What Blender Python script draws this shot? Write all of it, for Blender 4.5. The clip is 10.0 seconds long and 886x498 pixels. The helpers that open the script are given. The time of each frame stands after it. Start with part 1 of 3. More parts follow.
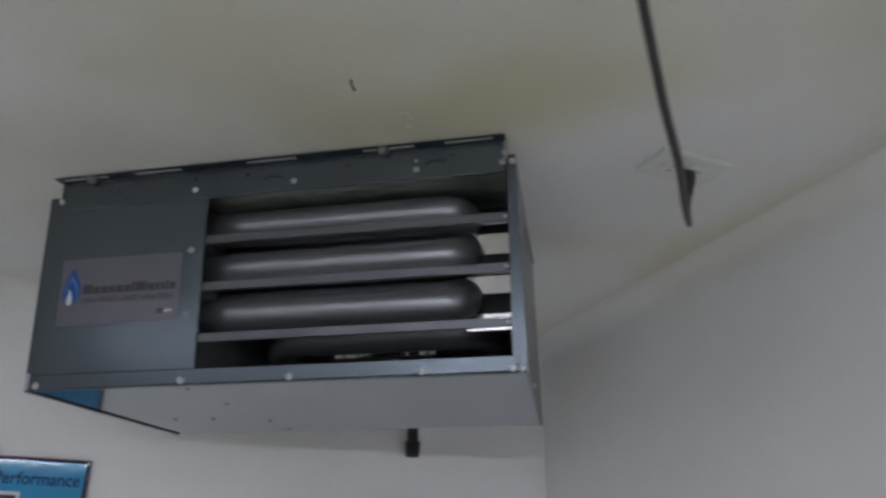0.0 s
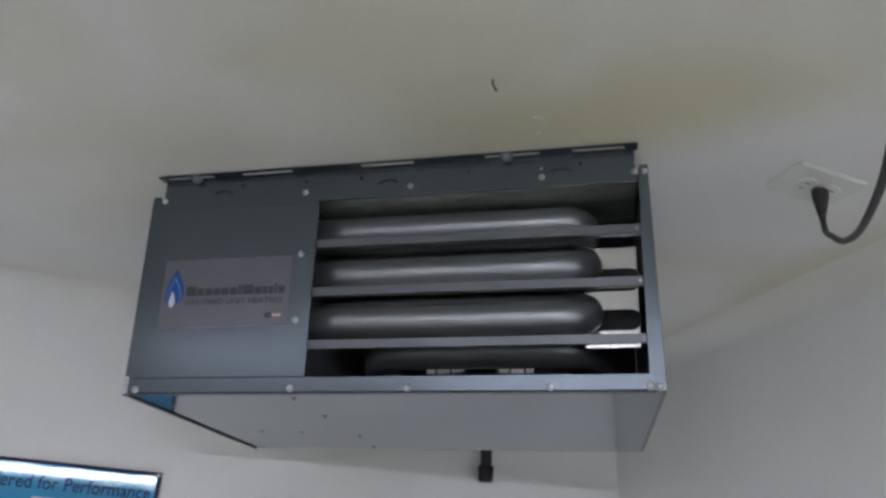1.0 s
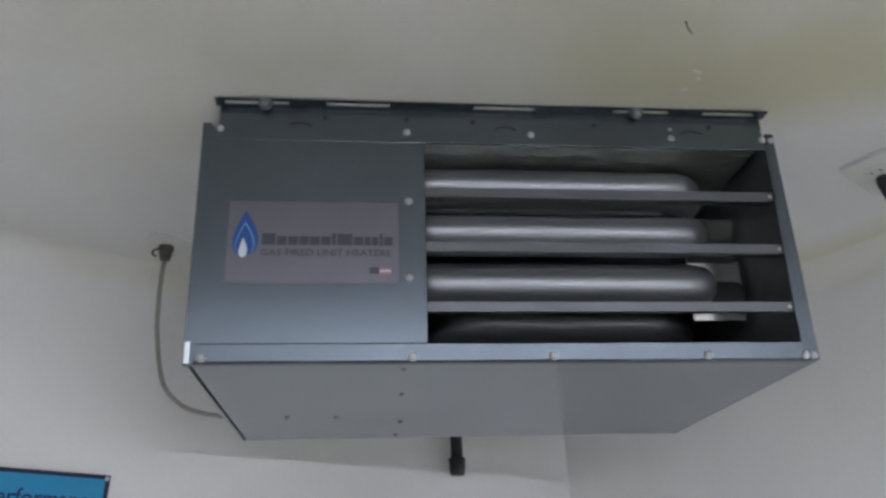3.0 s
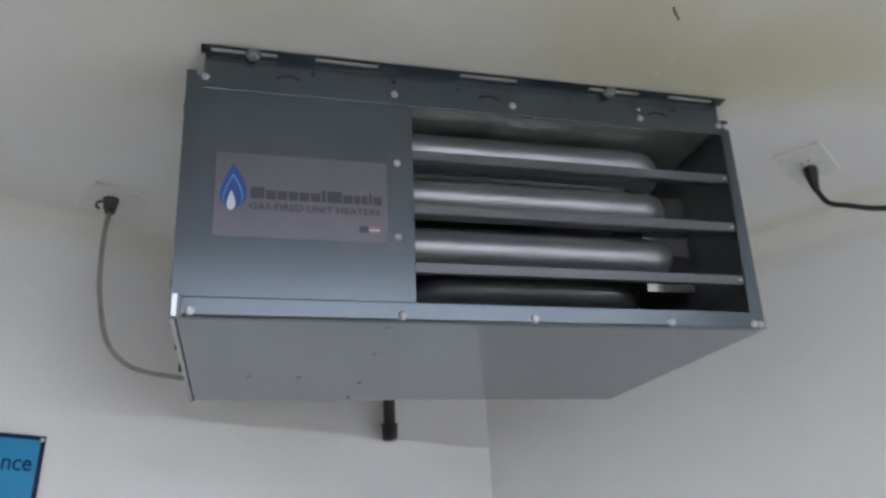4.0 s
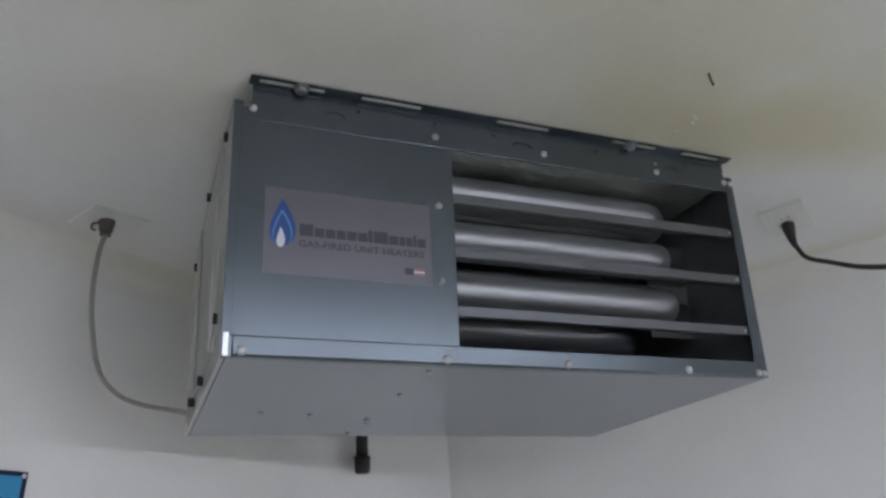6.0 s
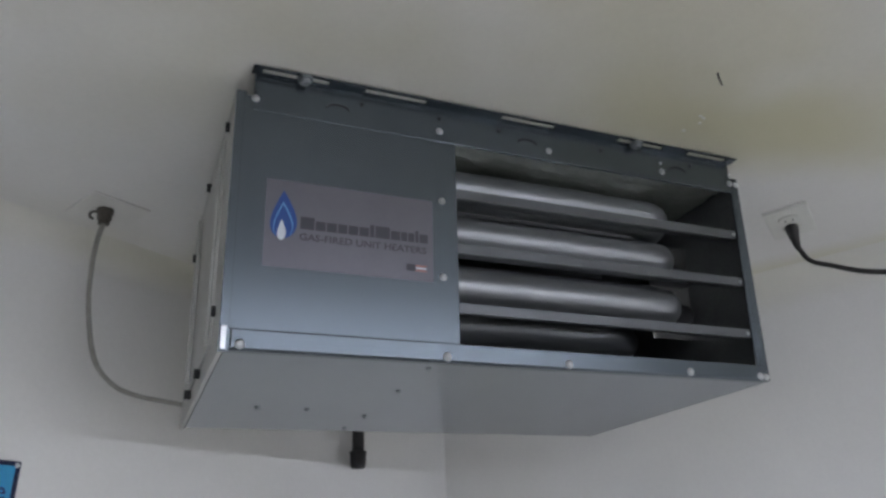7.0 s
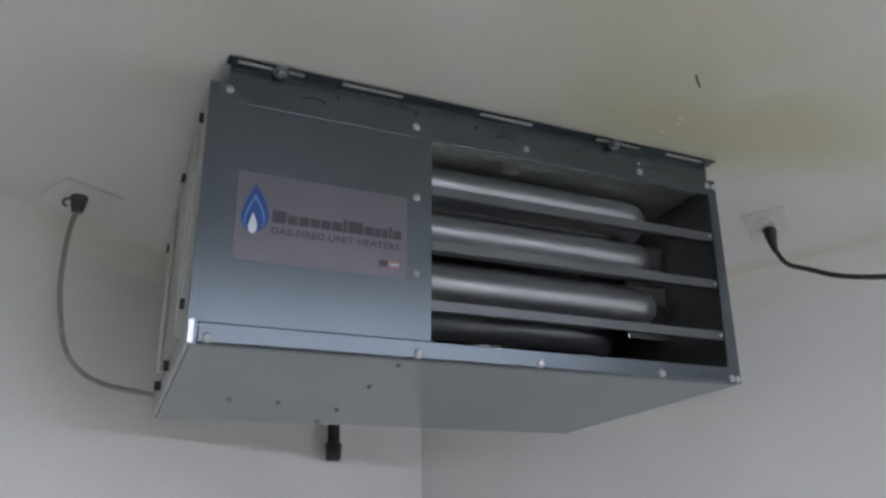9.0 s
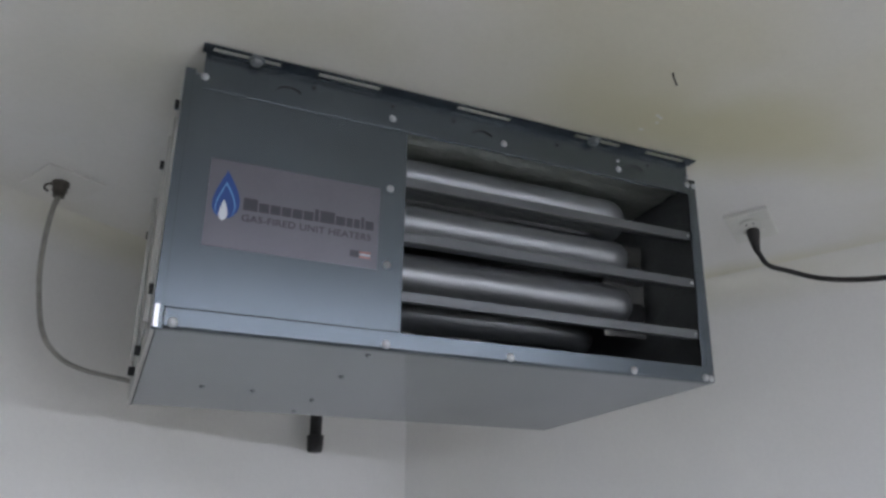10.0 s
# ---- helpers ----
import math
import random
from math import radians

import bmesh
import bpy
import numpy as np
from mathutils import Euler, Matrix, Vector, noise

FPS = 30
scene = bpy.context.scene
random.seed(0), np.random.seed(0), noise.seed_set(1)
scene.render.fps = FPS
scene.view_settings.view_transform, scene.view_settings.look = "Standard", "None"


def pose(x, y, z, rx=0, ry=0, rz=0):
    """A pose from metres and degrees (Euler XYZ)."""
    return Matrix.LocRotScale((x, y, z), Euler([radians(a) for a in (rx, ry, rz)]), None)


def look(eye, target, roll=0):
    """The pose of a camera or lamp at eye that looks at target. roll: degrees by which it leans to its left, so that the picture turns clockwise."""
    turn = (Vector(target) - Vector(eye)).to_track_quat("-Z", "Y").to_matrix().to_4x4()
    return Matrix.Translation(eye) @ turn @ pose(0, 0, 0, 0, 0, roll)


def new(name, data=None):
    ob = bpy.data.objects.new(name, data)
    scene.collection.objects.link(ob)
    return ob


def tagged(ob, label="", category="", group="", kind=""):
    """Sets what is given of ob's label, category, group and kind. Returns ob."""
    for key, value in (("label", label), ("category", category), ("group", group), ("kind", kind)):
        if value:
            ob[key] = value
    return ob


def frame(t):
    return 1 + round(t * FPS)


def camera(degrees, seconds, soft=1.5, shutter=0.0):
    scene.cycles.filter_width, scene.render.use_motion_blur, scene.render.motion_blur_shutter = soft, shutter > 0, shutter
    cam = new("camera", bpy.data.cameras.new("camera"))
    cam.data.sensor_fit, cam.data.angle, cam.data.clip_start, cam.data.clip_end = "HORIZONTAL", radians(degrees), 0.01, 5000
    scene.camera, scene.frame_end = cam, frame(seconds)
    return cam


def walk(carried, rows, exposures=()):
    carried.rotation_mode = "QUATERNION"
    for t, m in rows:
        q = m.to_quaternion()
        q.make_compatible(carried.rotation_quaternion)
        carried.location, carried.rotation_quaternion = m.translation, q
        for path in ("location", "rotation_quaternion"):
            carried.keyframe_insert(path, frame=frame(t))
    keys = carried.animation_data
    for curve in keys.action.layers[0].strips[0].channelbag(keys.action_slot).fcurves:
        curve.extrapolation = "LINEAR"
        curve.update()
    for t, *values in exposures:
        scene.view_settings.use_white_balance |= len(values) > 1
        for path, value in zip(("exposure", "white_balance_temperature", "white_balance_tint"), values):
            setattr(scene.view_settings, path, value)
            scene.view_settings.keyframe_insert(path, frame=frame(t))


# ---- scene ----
cam = camera(59.13, 10.0, soft=2.7, shutter=0.5)
PATH = [
    (0, (0.0401, 0.0565, 1.7924), (-0.3698, 1.8881, 2.4833), 0.33),
    (0.3, (-0.0150, 0.0675, 1.7883), (-0.4500, 1.8873, 2.4948), 0.03),
    (0.5, (-0.0400, 0.0698, 1.7778), (-0.4826, 1.8851, 2.4913), 0.14),
    (0.8, (-0.0812, 0.0686, 1.7776), (-0.5107, 1.8834, 2.5001), 1.57),
    (1, (-0.1060, 0.0707, 1.7798), (-0.5397, 1.8689, 2.5403), 2.60),
    (1.2, (-0.1213, 0.0885, 1.7709), (-0.3779, 1.9161, 2.5417), 3.11),
    (1.5, (-0.1713, 0.1272, 1.7701), (-0.2975, 1.9499, 2.5838), 1.38),
    (1.7, (-0.2294, 0.1447, 1.7625), (-0.2759, 1.9824, 2.5501), 2.00),
    (2, (-0.3285, 0.1223, 1.7511), (-0.2658, 1.9646, 2.5270), 2.48),
    (2.2, (-0.3748, 0.1089, 1.7539), (-0.3097, 1.9673, 2.4900), -0.91),
    (2.5, (-0.4281, 0.1232, 1.7542), (-0.2496, 1.9957, 2.4338), -1.81),
    (2.7, (-0.4810, 0.1430, 1.7617), (-0.3223, 1.9790, 2.5389), -2.94),
    (3.8, (-0.6583, 0.2028, 1.7505), (-0.1958, 1.9838, 2.5341), -0.81),
    (4, (-0.6732, 0.1822, 1.7439), (-0.1653, 1.9764, 2.4670), -3.20),
    (4.5, (-0.7218, 0.1555, 1.7510), (-0.1260, 1.9324, 2.4494), -2.47),
    (5, (-0.7550, 0.1784, 1.7605), (-0.1014, 1.9328, 2.4640), -2.96),
    (5.5, (-0.7961, 0.2141, 1.7595), (-0.0724, 1.9387, 2.4681), -3.84),
    (5.8, (-0.8162, 0.2208, 1.7740), (-0.0589, 1.9162, 2.5170), -3.43),
    (6, (-0.8277, 0.2160, 1.7757), (-0.0748, 1.9092, 2.5282), -3.72),
    (7.3, (-0.8280, 0.2269, 1.7864), (-0.0505, 1.9230, 2.5066), -1.71),
    (7.5, (-0.8259, 0.2239, 1.7893), (-0.0329, 1.9204, 2.4915), -1.21),
    (8, (-0.8252, 0.2257, 1.7894), (-0.0253, 1.9190, 2.4915), -1.39),
    (8.5, (-0.8249, 0.2258, 1.7925), (-0.0245, 1.9173, 2.4983), -1.43),
    (9, (-0.8123, 0.2192, 1.7885), (-0.0249, 1.9128, 2.5041), -1.62),
    (9.5, (-0.8035, 0.2137, 1.7869), (-0.0201, 1.9065, 2.5084), -0.96),
    (10, (-0.7788, 0.2046, 1.7797), (-0.0041, 1.9046, 2.4937), -0.19),
]
# the camera's exposure drifts a little
EXPOSURES = ((0.0, -0.65), (0.3, -0.45), (0.5, -0.37), (1.0, -0.33), (1.5, -0.33), (2.0, -0.20), (2.5, -0.29), (2.7, -0.25), (3.8, -0.03), (4.0, -0.02), (4.5, -0.13),
             (5.0, -0.23), (5.5, -0.31), (6.0, -0.25), (8.0, -0.31), (10.0, -0.28))
walk(cam, [(t, look(eye, target, roll)) for t, eye, target, roll in PATH], exposures=EXPOSURES)


# ---- light ----
SLOPE = 0.065


def ceiling_z(y):
    """The underside of the ceiling, which falls a little towards the corner."""
    return 2.2683 - SLOPE * (y - 0.93)


world = bpy.data.worlds.new("room_air")
scene.world = world
world.use_nodes = True
world.node_tree.nodes["Background"].inputs[0].default_value = (0.5, 0.55, 0.6, 1)
world.node_tree.nodes["Background"].inputs[1].default_value = 0.02


def strip_lamp(name, x, y, z, length, width, watts, colour, turn=0.0):
    data = bpy.data.lights.new(name, "AREA")
    data.shape, data.size, data.size_y = "RECTANGLE", length, width
    data.energy, data.color = watts, colour
    ob = new(name, data)
    ob.matrix_basis = pose(x, y, z, 10, 0, turn)
    return ob


COOL = (0.820, 0.860, 1.0)
# a shallow boxed strip under the ceiling, and a shaded twin tube hung lower down, both behind the camera
LAMPS = [(-0.45, -0.48, 2.240, 2.4, 0.06, 11.0, 0.0)]
HUNG = (0.25, -2.00, 2.040, 2.4, -4.0)
TUBE_GLOW = 262.0
for lx, ly, lz, ll, lw, watts, turn in LAMPS:
    strip_lamp("fluorescent_light", lx, ly, lz, ll, lw, watts, COOL, turn)
scene.view_settings.exposure = 0.0


# ---- materials ----
def material(name, base, rough=0.5, metal=0.0, vary=0.0, scale=8.0, grain=0.0, grain_scale=200.0, bump=0.0,
             tint=None, tint_scale=1.5, tint_amount=0.0, coat=0.0, rough_vary=0.0, stretch=(1, 1, 1)):
    """A principled surface with mottling at two scales, a wandering tint, fine relief and uneven gloss."""
    m = bpy.data.materials.new(name)
    m.use_nodes = True
    nodes, links = m.node_tree.nodes, m.node_tree.links
    p = nodes["Principled BSDF"]
    p.inputs["Metallic"].default_value = metal
    p.inputs["Roughness"].default_value = rough
    p.inputs["Coat Weight"].default_value = coat
    p.inputs["Coat Roughness"].default_value = 0.12
    where = nodes.new("ShaderNodeTexCoord")
    fit_to = nodes.new("ShaderNodeMapping")
    fit_to.inputs["Scale"].default_value = stretch
    links.new(where.outputs["Object"], fit_to.inputs["Vector"])

    def clouds(size, detail):
        n = nodes.new("ShaderNodeTexNoise")
        n.inputs["Scale"].default_value, n.inputs["Detail"].default_value = size, detail
        links.new(fit_to.outputs["Vector"], n.inputs["Vector"])
        return n.outputs["Fac"]

    colour = nodes.new("ShaderNodeRGB")
    colour.outputs[0].default_value = (*base, 1)
    last = colour.outputs[0]
    if tint:
        ramp = nodes.new("ShaderNodeMapRange")
        ramp.inputs["From Min"].default_value, ramp.inputs["From Max"].default_value = 0.42, 0.68
        ramp.inputs["To Max"].default_value = tint_amount
        links.new(clouds(tint_scale, 3), ramp.inputs["Value"])
        mix = nodes.new("ShaderNodeMix")
        mix.data_type = "RGBA"
        links.new(ramp.outputs["Result"], mix.inputs["Factor"])
        links.new(last, mix.inputs["A"])
        mix.inputs["B"].default_value = (*tint, 1)
        last = mix.outputs["Result"]
    for amount, size, detail in ((vary, scale, 4), (grain, grain_scale, 2)):
        if amount:
            ramp = nodes.new("ShaderNodeMapRange")
            ramp.inputs["From Min"].default_value, ramp.inputs["From Max"].default_value = 0.3, 0.7
            ramp.inputs["To Min"].default_value, ramp.inputs["To Max"].default_value = 1 - amount, 1 + amount
            links.new(clouds(size, detail), ramp.inputs["Value"])
            mul = nodes.new("ShaderNodeVectorMath")
            mul.operation = "SCALE"
            links.new(last, mul.inputs[0])
            links.new(ramp.outputs["Result"], mul.inputs["Scale"])
            last = mul.outputs["Vector"]
    links.new(last, p.inputs["Base Color"])
    if rough_vary:
        ramp = nodes.new("ShaderNodeMapRange")
        ramp.inputs["From Min"].default_value, ramp.inputs["From Max"].default_value = 0.3, 0.7
        ramp.inputs["To Min"].default_value, ramp.inputs["To Max"].default_value = rough - rough_vary, rough + rough_vary
        links.new(clouds(scale * 1.7, 4), ramp.inputs["Value"])
        links.new(ramp.outputs["Result"], p.inputs["Roughness"])
    if bump:
        b = nodes.new("ShaderNodeBump")
        b.inputs["Strength"].default_value, b.inputs["Distance"].default_value = bump, 0.002
        links.new(clouds(grain_scale, 3), b.inputs["Height"])
        links.new(b.outputs["Normal"], p.inputs["Normal"])
    return m


def stained(m, colour, amount, where, size, turn=0.0):
    """Adds one old stain with a ragged soft edge to a paint: its middle, its half widths and its turn in the plan."""
    nodes, links = m.node_tree.nodes, m.node_tree.links
    p = nodes["Principled BSDF"]
    last = p.inputs["Base Color"].links[0].from_socket
    at, fit_to, cloud = nodes.new("ShaderNodeTexCoord"), nodes.new("ShaderNodeMapping"), nodes.new("ShaderNodeTexNoise")
    fit_to.vector_type = "TEXTURE"
    fit_to.inputs["Location"].default_value, fit_to.inputs["Scale"].default_value = where, size
    fit_to.inputs["Rotation"].default_value = (0, 0, radians(turn))
    links.new(at.outputs["Object"], fit_to.inputs["Vector"])
    cloud.inputs["Scale"].default_value, cloud.inputs["Detail"].default_value = 5.0, 4
    links.new(at.outputs["Object"], cloud.inputs["Vector"])
    far, push, ramp, mix = nodes.new("ShaderNodeVectorMath"), nodes.new("ShaderNodeMath"), nodes.new("ShaderNodeMapRange"), nodes.new("ShaderNodeMix")
    far.operation, push.operation, mix.data_type = "LENGTH", "MULTIPLY_ADD", "RGBA"
    links.new(fit_to.outputs["Vector"], far.inputs[0])
    links.new(cloud.outputs["Fac"], push.inputs[0])
    push.inputs[1].default_value = 0.8
    links.new(far.outputs["Value"], push.inputs[2])
    ramp.interpolation_type = "SMOOTHSTEP"
    ramp.inputs["From Min"].default_value, ramp.inputs["From Max"].default_value = 0.5, 1.5
    ramp.inputs["To Min"].default_value, ramp.inputs["To Max"].default_value = amount, 0.0
    links.new(push.outputs[0], ramp.inputs["Value"])
    links.new(ramp.outputs["Result"], mix.inputs["Factor"])
    links.new(last, mix.inputs["A"])
    mix.inputs["B"].default_value = (*colour, 1)
    links.new(mix.outputs["Result"], p.inputs["Base Color"])


def glowing(name, colour, strength):
    m = bpy.data.materials.new(name)
    m.use_nodes = True
    p = m.node_tree.nodes["Principled BSDF"]
    p.inputs["Base Color"].default_value = (0.8, 0.8, 0.8, 1)
    p.inputs["Emission Color"].default_value = (*colour, 1)
    p.inputs["Emission Strength"].default_value = strength
    return m


GLOW = glowing("lit_tube", COOL, TUBE_GLOW)
WALL = material("wall_paint", (0.73, 0.725, 0.71), 0.55, vary=0.03, scale=5, grain=0.015, grain_scale=160, bump=0.05,
                tint=(0.68, 0.66, 0.58), tint_scale=1.3, tint_amount=0.4)
CEIL = material("ceiling_paint", (0.73, 0.72, 0.69), 0.6, vary=0.03, scale=4, grain=0.015, grain_scale=140, bump=0.06,
                tint=(0.60, 0.57, 0.43), tint_scale=2.2, tint_amount=0.75)
STAIN = (0.56, 0.53, 0.34)
stained(CEIL, STAIN, 0.8, (-0.12, 0.86, 2.27), (0.42, 0.13, 9), -6)
stained(CEIL, STAIN, 0.6, (0.22, 1.33, 2.24), (0.62, 0.10, 9), -54.5)
stained(WALL, STAIN, 0.3, (0.22, 1.33, 2.24), (0.62, 0.10, 0.06), -54.5)
stained(WALL, STAIN, 0.5, (-0.75, 1.46, 2.24), (0.50, 0.08, 0.06), 30.3)
FLOOR = material("floor_concrete", (0.30, 0.29, 0.265), 0.55, vary=0.12, scale=3, grain=0.08, grain_scale=90, bump=0.1)
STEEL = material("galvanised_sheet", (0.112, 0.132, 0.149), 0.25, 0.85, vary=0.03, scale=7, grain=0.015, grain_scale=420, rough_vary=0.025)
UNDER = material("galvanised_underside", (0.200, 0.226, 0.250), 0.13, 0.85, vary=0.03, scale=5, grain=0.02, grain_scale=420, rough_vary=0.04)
DULL = material("sooted_sheet", (0.24, 0.255, 0.26), 0.42, 0.6, vary=0.15, scale=14, grain=0.06, grain_scale=260, bump=0.04, rough_vary=0.08)
# dark base that puts the shade of the heater's inside into the colour
INNER_SHADE = material("shade_dark_sheet", (0.105, 0.110, 0.112), 0.5, 0.3, vary=0.25, scale=11, grain=0.08, grain_scale=220, rough_vary=0.08)
PLATEMETAL = material("bright_plate_metal", (0.62, 0.61, 0.58), 0.16, 1.0, vary=0.08, scale=9, grain=0.04, grain_scale=260)
BRIGHT = material("bright_rear_sheet", (0.84, 0.83, 0.78), 0.45, 0.0, vary=0.08, scale=9, grain=0.04, grain_scale=260)
TUBE = material("aluminised_tube", (0.30, 0.31, 0.32), 0.37, 0.75, vary=0.07, scale=6, grain=0.02, grain_scale=160, rough_vary=0.015, stretch=(0.35, 1, 1))
BLADE = material("louvre_sheet", (0.125, 0.131, 0.138), 0.36, 0.8, vary=0.06, scale=9, grain=0.03, grain_scale=300, rough_vary=0.05)
ZINC = material("zinc_screw", (0.56, 0.57, 0.58), 0.30, 0.9, vary=0.05, scale=300)
FOIL = material("crumpled_foil", (0.44, 0.46, 0.42), 0.34, 0.7, vary=0.12, scale=20, grain=0.05, grain_scale=200, rough_vary=0.06)
DARK = material("dark_hole", (0.015, 0.015, 0.016), 0.8, vary=0.1, scale=60)
SIDE = material("side_sheet", (0.45, 0.45, 0.43), 0.38, 0.75, vary=0.06, scale=8, grain=0.03, grain_scale=300, rough_vary=0.05)
IRON = material("black_iron", (0.018, 0.018, 0.019), 0.5, 0.2, vary=0.2, scale=90, grain=0.1, grain_scale=500, bump=0.08)
BRONZE = material("aged_connector", (0.11, 0.10, 0.085), 0.45, 0.6, vary=0.2, scale=120, grain=0.1, grain_scale=500)
RUBBER = material("cord_rubber", (0.022, 0.020, 0.020), 0.48, vary=0.15, scale=60, grain=0.06, grain_scale=400)
PLATE = material("ivory_plate", (0.66, 0.66, 0.61), 0.35, vary=0.03, scale=30, grain=0.02, grain_scale=300)
PAINTED = material("painted_plate", (0.70, 0.69, 0.65), 0.5, vary=0.03, scale=30, grain=0.02, grain_scale=300)
FLEX = material("flexible_conduit_metal", (0.36, 0.35, 0.32), 0.45, 0.7, vary=0.12, scale=80, grain=0.08, grain_scale=500)
STICKER = material("label_film", (0.150, 0.146, 0.166), 0.30, 0.6, vary=0.03, scale=20, grain=0.02, grain_scale=300)
INK = material("label_ink", (0.046, 0.045, 0.055), 0.5, vary=0.05, scale=60)
FLAME_BLUE = material("flame_blue", (0.010, 0.060, 0.25), 0.4, vary=0.05, scale=60)
FLAME_LINE = material("flame_line", (0.10, 0.28, 0.60), 0.4, vary=0.05, scale=60)
FLAME_CORE = material("flame_core", (0.62, 0.66, 0.70), 0.4, vary=0.03, scale=60)
RED = material("flag_red", (0.40, 0.16, 0.13), 0.5, vary=0.1, scale=90)
SIGN_BLUE = material("sign_blue", (0.025, 0.24, 0.44), 0.05, vary=0.05, scale=14, grain=0.02, grain_scale=200)
SIGN_EDGE = material("sign_edge", (0.012, 0.018, 0.05), 0.4, vary=0.08, scale=40)
SIGN_INK = material("sign_ink", (0.010, 0.030, 0.10), 0.5, vary=0.05, scale=60)
SILVER = material("badge_silver", (0.55, 0.57, 0.62), 0.5, vary=0.06, scale=50)
CHARCOAL = material("badge_charcoal", (0.045, 0.045, 0.05), 0.5, vary=0.08, scale=50)
for m in (SIGN_INK, SILVER, CHARCOAL, SIGN_EDGE):
    m.node_tree.nodes["Principled BSDF"].inputs["Specular IOR Level"].default_value = 0.12
HOUSING = material("lamp_housing", (0.75, 0.76, 0.76), 0.4, vary=0.03, scale=20)


# ---- mesh helpers ----
def thing(name, loc, label, category, group="", kind=""):
    ob = new(name)
    ob.empty_display_size = 0.05
    ob.location = loc
    return tagged(ob, label, category, group, kind)


def base_of(ob):
    while ob.parent:
        ob = ob.parent
    return Vector(ob.location)


# the heater hangs a little out of true: its front leans forward, its underside falls towards the back
HANG = Matrix(((1, 0, 0, 0), (0, 1, -0.059, 0.059 * 1.9775), (0, -0.0315, 1, 0.0315 * 0.956), (0, 0, 0, 1)))


def hung(ob):
    while ob.parent:
        ob = ob.parent
    return ob.name.startswith("unit_heater")


def part(name, bm, mat, parent, label="", smooth=False):
    """Links a bmesh, modelled in world places, as one mesh under a thing or a part."""
    if hung(parent):
        bm.transform(HANG)
    bmesh.ops.translate(bm, verts=bm.verts, vec=-base_of(parent))
    me = bpy.data.meshes.new(name)
    bmesh.ops.recalc_face_normals(bm, faces=bm.faces)
    bm.to_mesh(me)
    bm.free()
    me.materials.append(mat)
    if smooth:
        for f in me.polygons:
            f.use_smooth = True
    ob = new(name, me)
    ob.parent = parent
    return tagged(ob, label)


def alone(name, bm, mat, label="", category="", group="", kind="", smooth=False):
    me = bpy.data.meshes.new(name)
    bmesh.ops.recalc_face_normals(bm, faces=bm.faces)
    bm.to_mesh(me)
    bm.free()
    me.materials.append(mat)
    if smooth:
        for f in me.polygons:
            f.use_smooth = True
    return tagged(new(name, me), label, category, group, kind)


def box(x0, x1, y0, y1, z0, z1, bevel=0.0, bm=None):
    bm = bm or bmesh.new()
    r = bmesh.ops.create_cube(bm, size=1.0, matrix=Matrix.Translation(((x0 + x1) / 2, (y0 + y1) / 2, (z0 + z1) / 2)) @ Matrix.Diagonal((x1 - x0, y1 - y0, z1 - z0, 1)))
    if bevel:
        edges = list({e for v in r["verts"] for e in v.link_edges})
        bmesh.ops.bevel(bm, geom=edges, offset=bevel, segments=2, affect="EDGES", profile=0.6)
    return bm


def extrude_outline(points, at, along, bm=None):
    """A prism: points is a closed outline of 3D places, along the way of its thickness."""
    bm = bm or bmesh.new()
    a = [bm.verts.new(Vector(p) + Vector(at)) for p in points]
    b = [bm.verts.new(Vector(p) + Vector(at) + Vector(along)) for p in points]
    n = len(points)
    bm.faces.new(a)
    bm.faces.new(b[::-1])
    for i in range(n):
        bm.faces.new((a[i], b[i], b[(i + 1) % n], a[(i + 1) % n]))
    return bm


def turned(profile, m, segments=20, bm=None):
    """A body of revolution about z from (radius, height) pairs, placed by m."""
    bm = bm or bmesh.new()
    rings = []
    for r, h in profile:
        if r <= 1e-6:
            rings.append([bm.verts.new(m @ Vector((0, 0, h)))])
        else:
            rings.append([bm.verts.new(m @ Vector((r * math.cos(2 * math.pi * k / segments), r * math.sin(2 * math.pi * k / segments), h))) for k in range(segments)])
    for a, b in zip(rings, rings[1:]):
        for k in range(segments):
            q = (k + 1) % segments
            if len(a) == 1 and len(b) > 1:
                bm.faces.new((a[0], b[k], b[q]))
            elif len(b) == 1 and len(a) > 1:
                bm.faces.new((a[k], a[q], b[0]))
            elif len(a) > 1:
                bm.faces.new((a[k], a[q], b[q], b[k]))
    return bm


def spline(points, steps=10):
    """A smooth line through the places given."""
    pts = [Vector(p) for p in points]
    pts = [2 * pts[0] - pts[1]] + pts + [2 * pts[-1] - pts[-2]]
    out = []
    for i in range(1, len(pts) - 2):
        p0, p1, p2, p3 = pts[i - 1:i + 3]
        for k in range(steps):
            t = k / steps
            out.append(0.5 * (2 * p1 + (p2 - p0) * t + (2 * p0 - 5 * p1 + 4 * p2 - p3) * t * t + (3 * p1 - p0 - 3 * p2 + p3) * t ** 3))
    out.append(pts[-2])
    return out


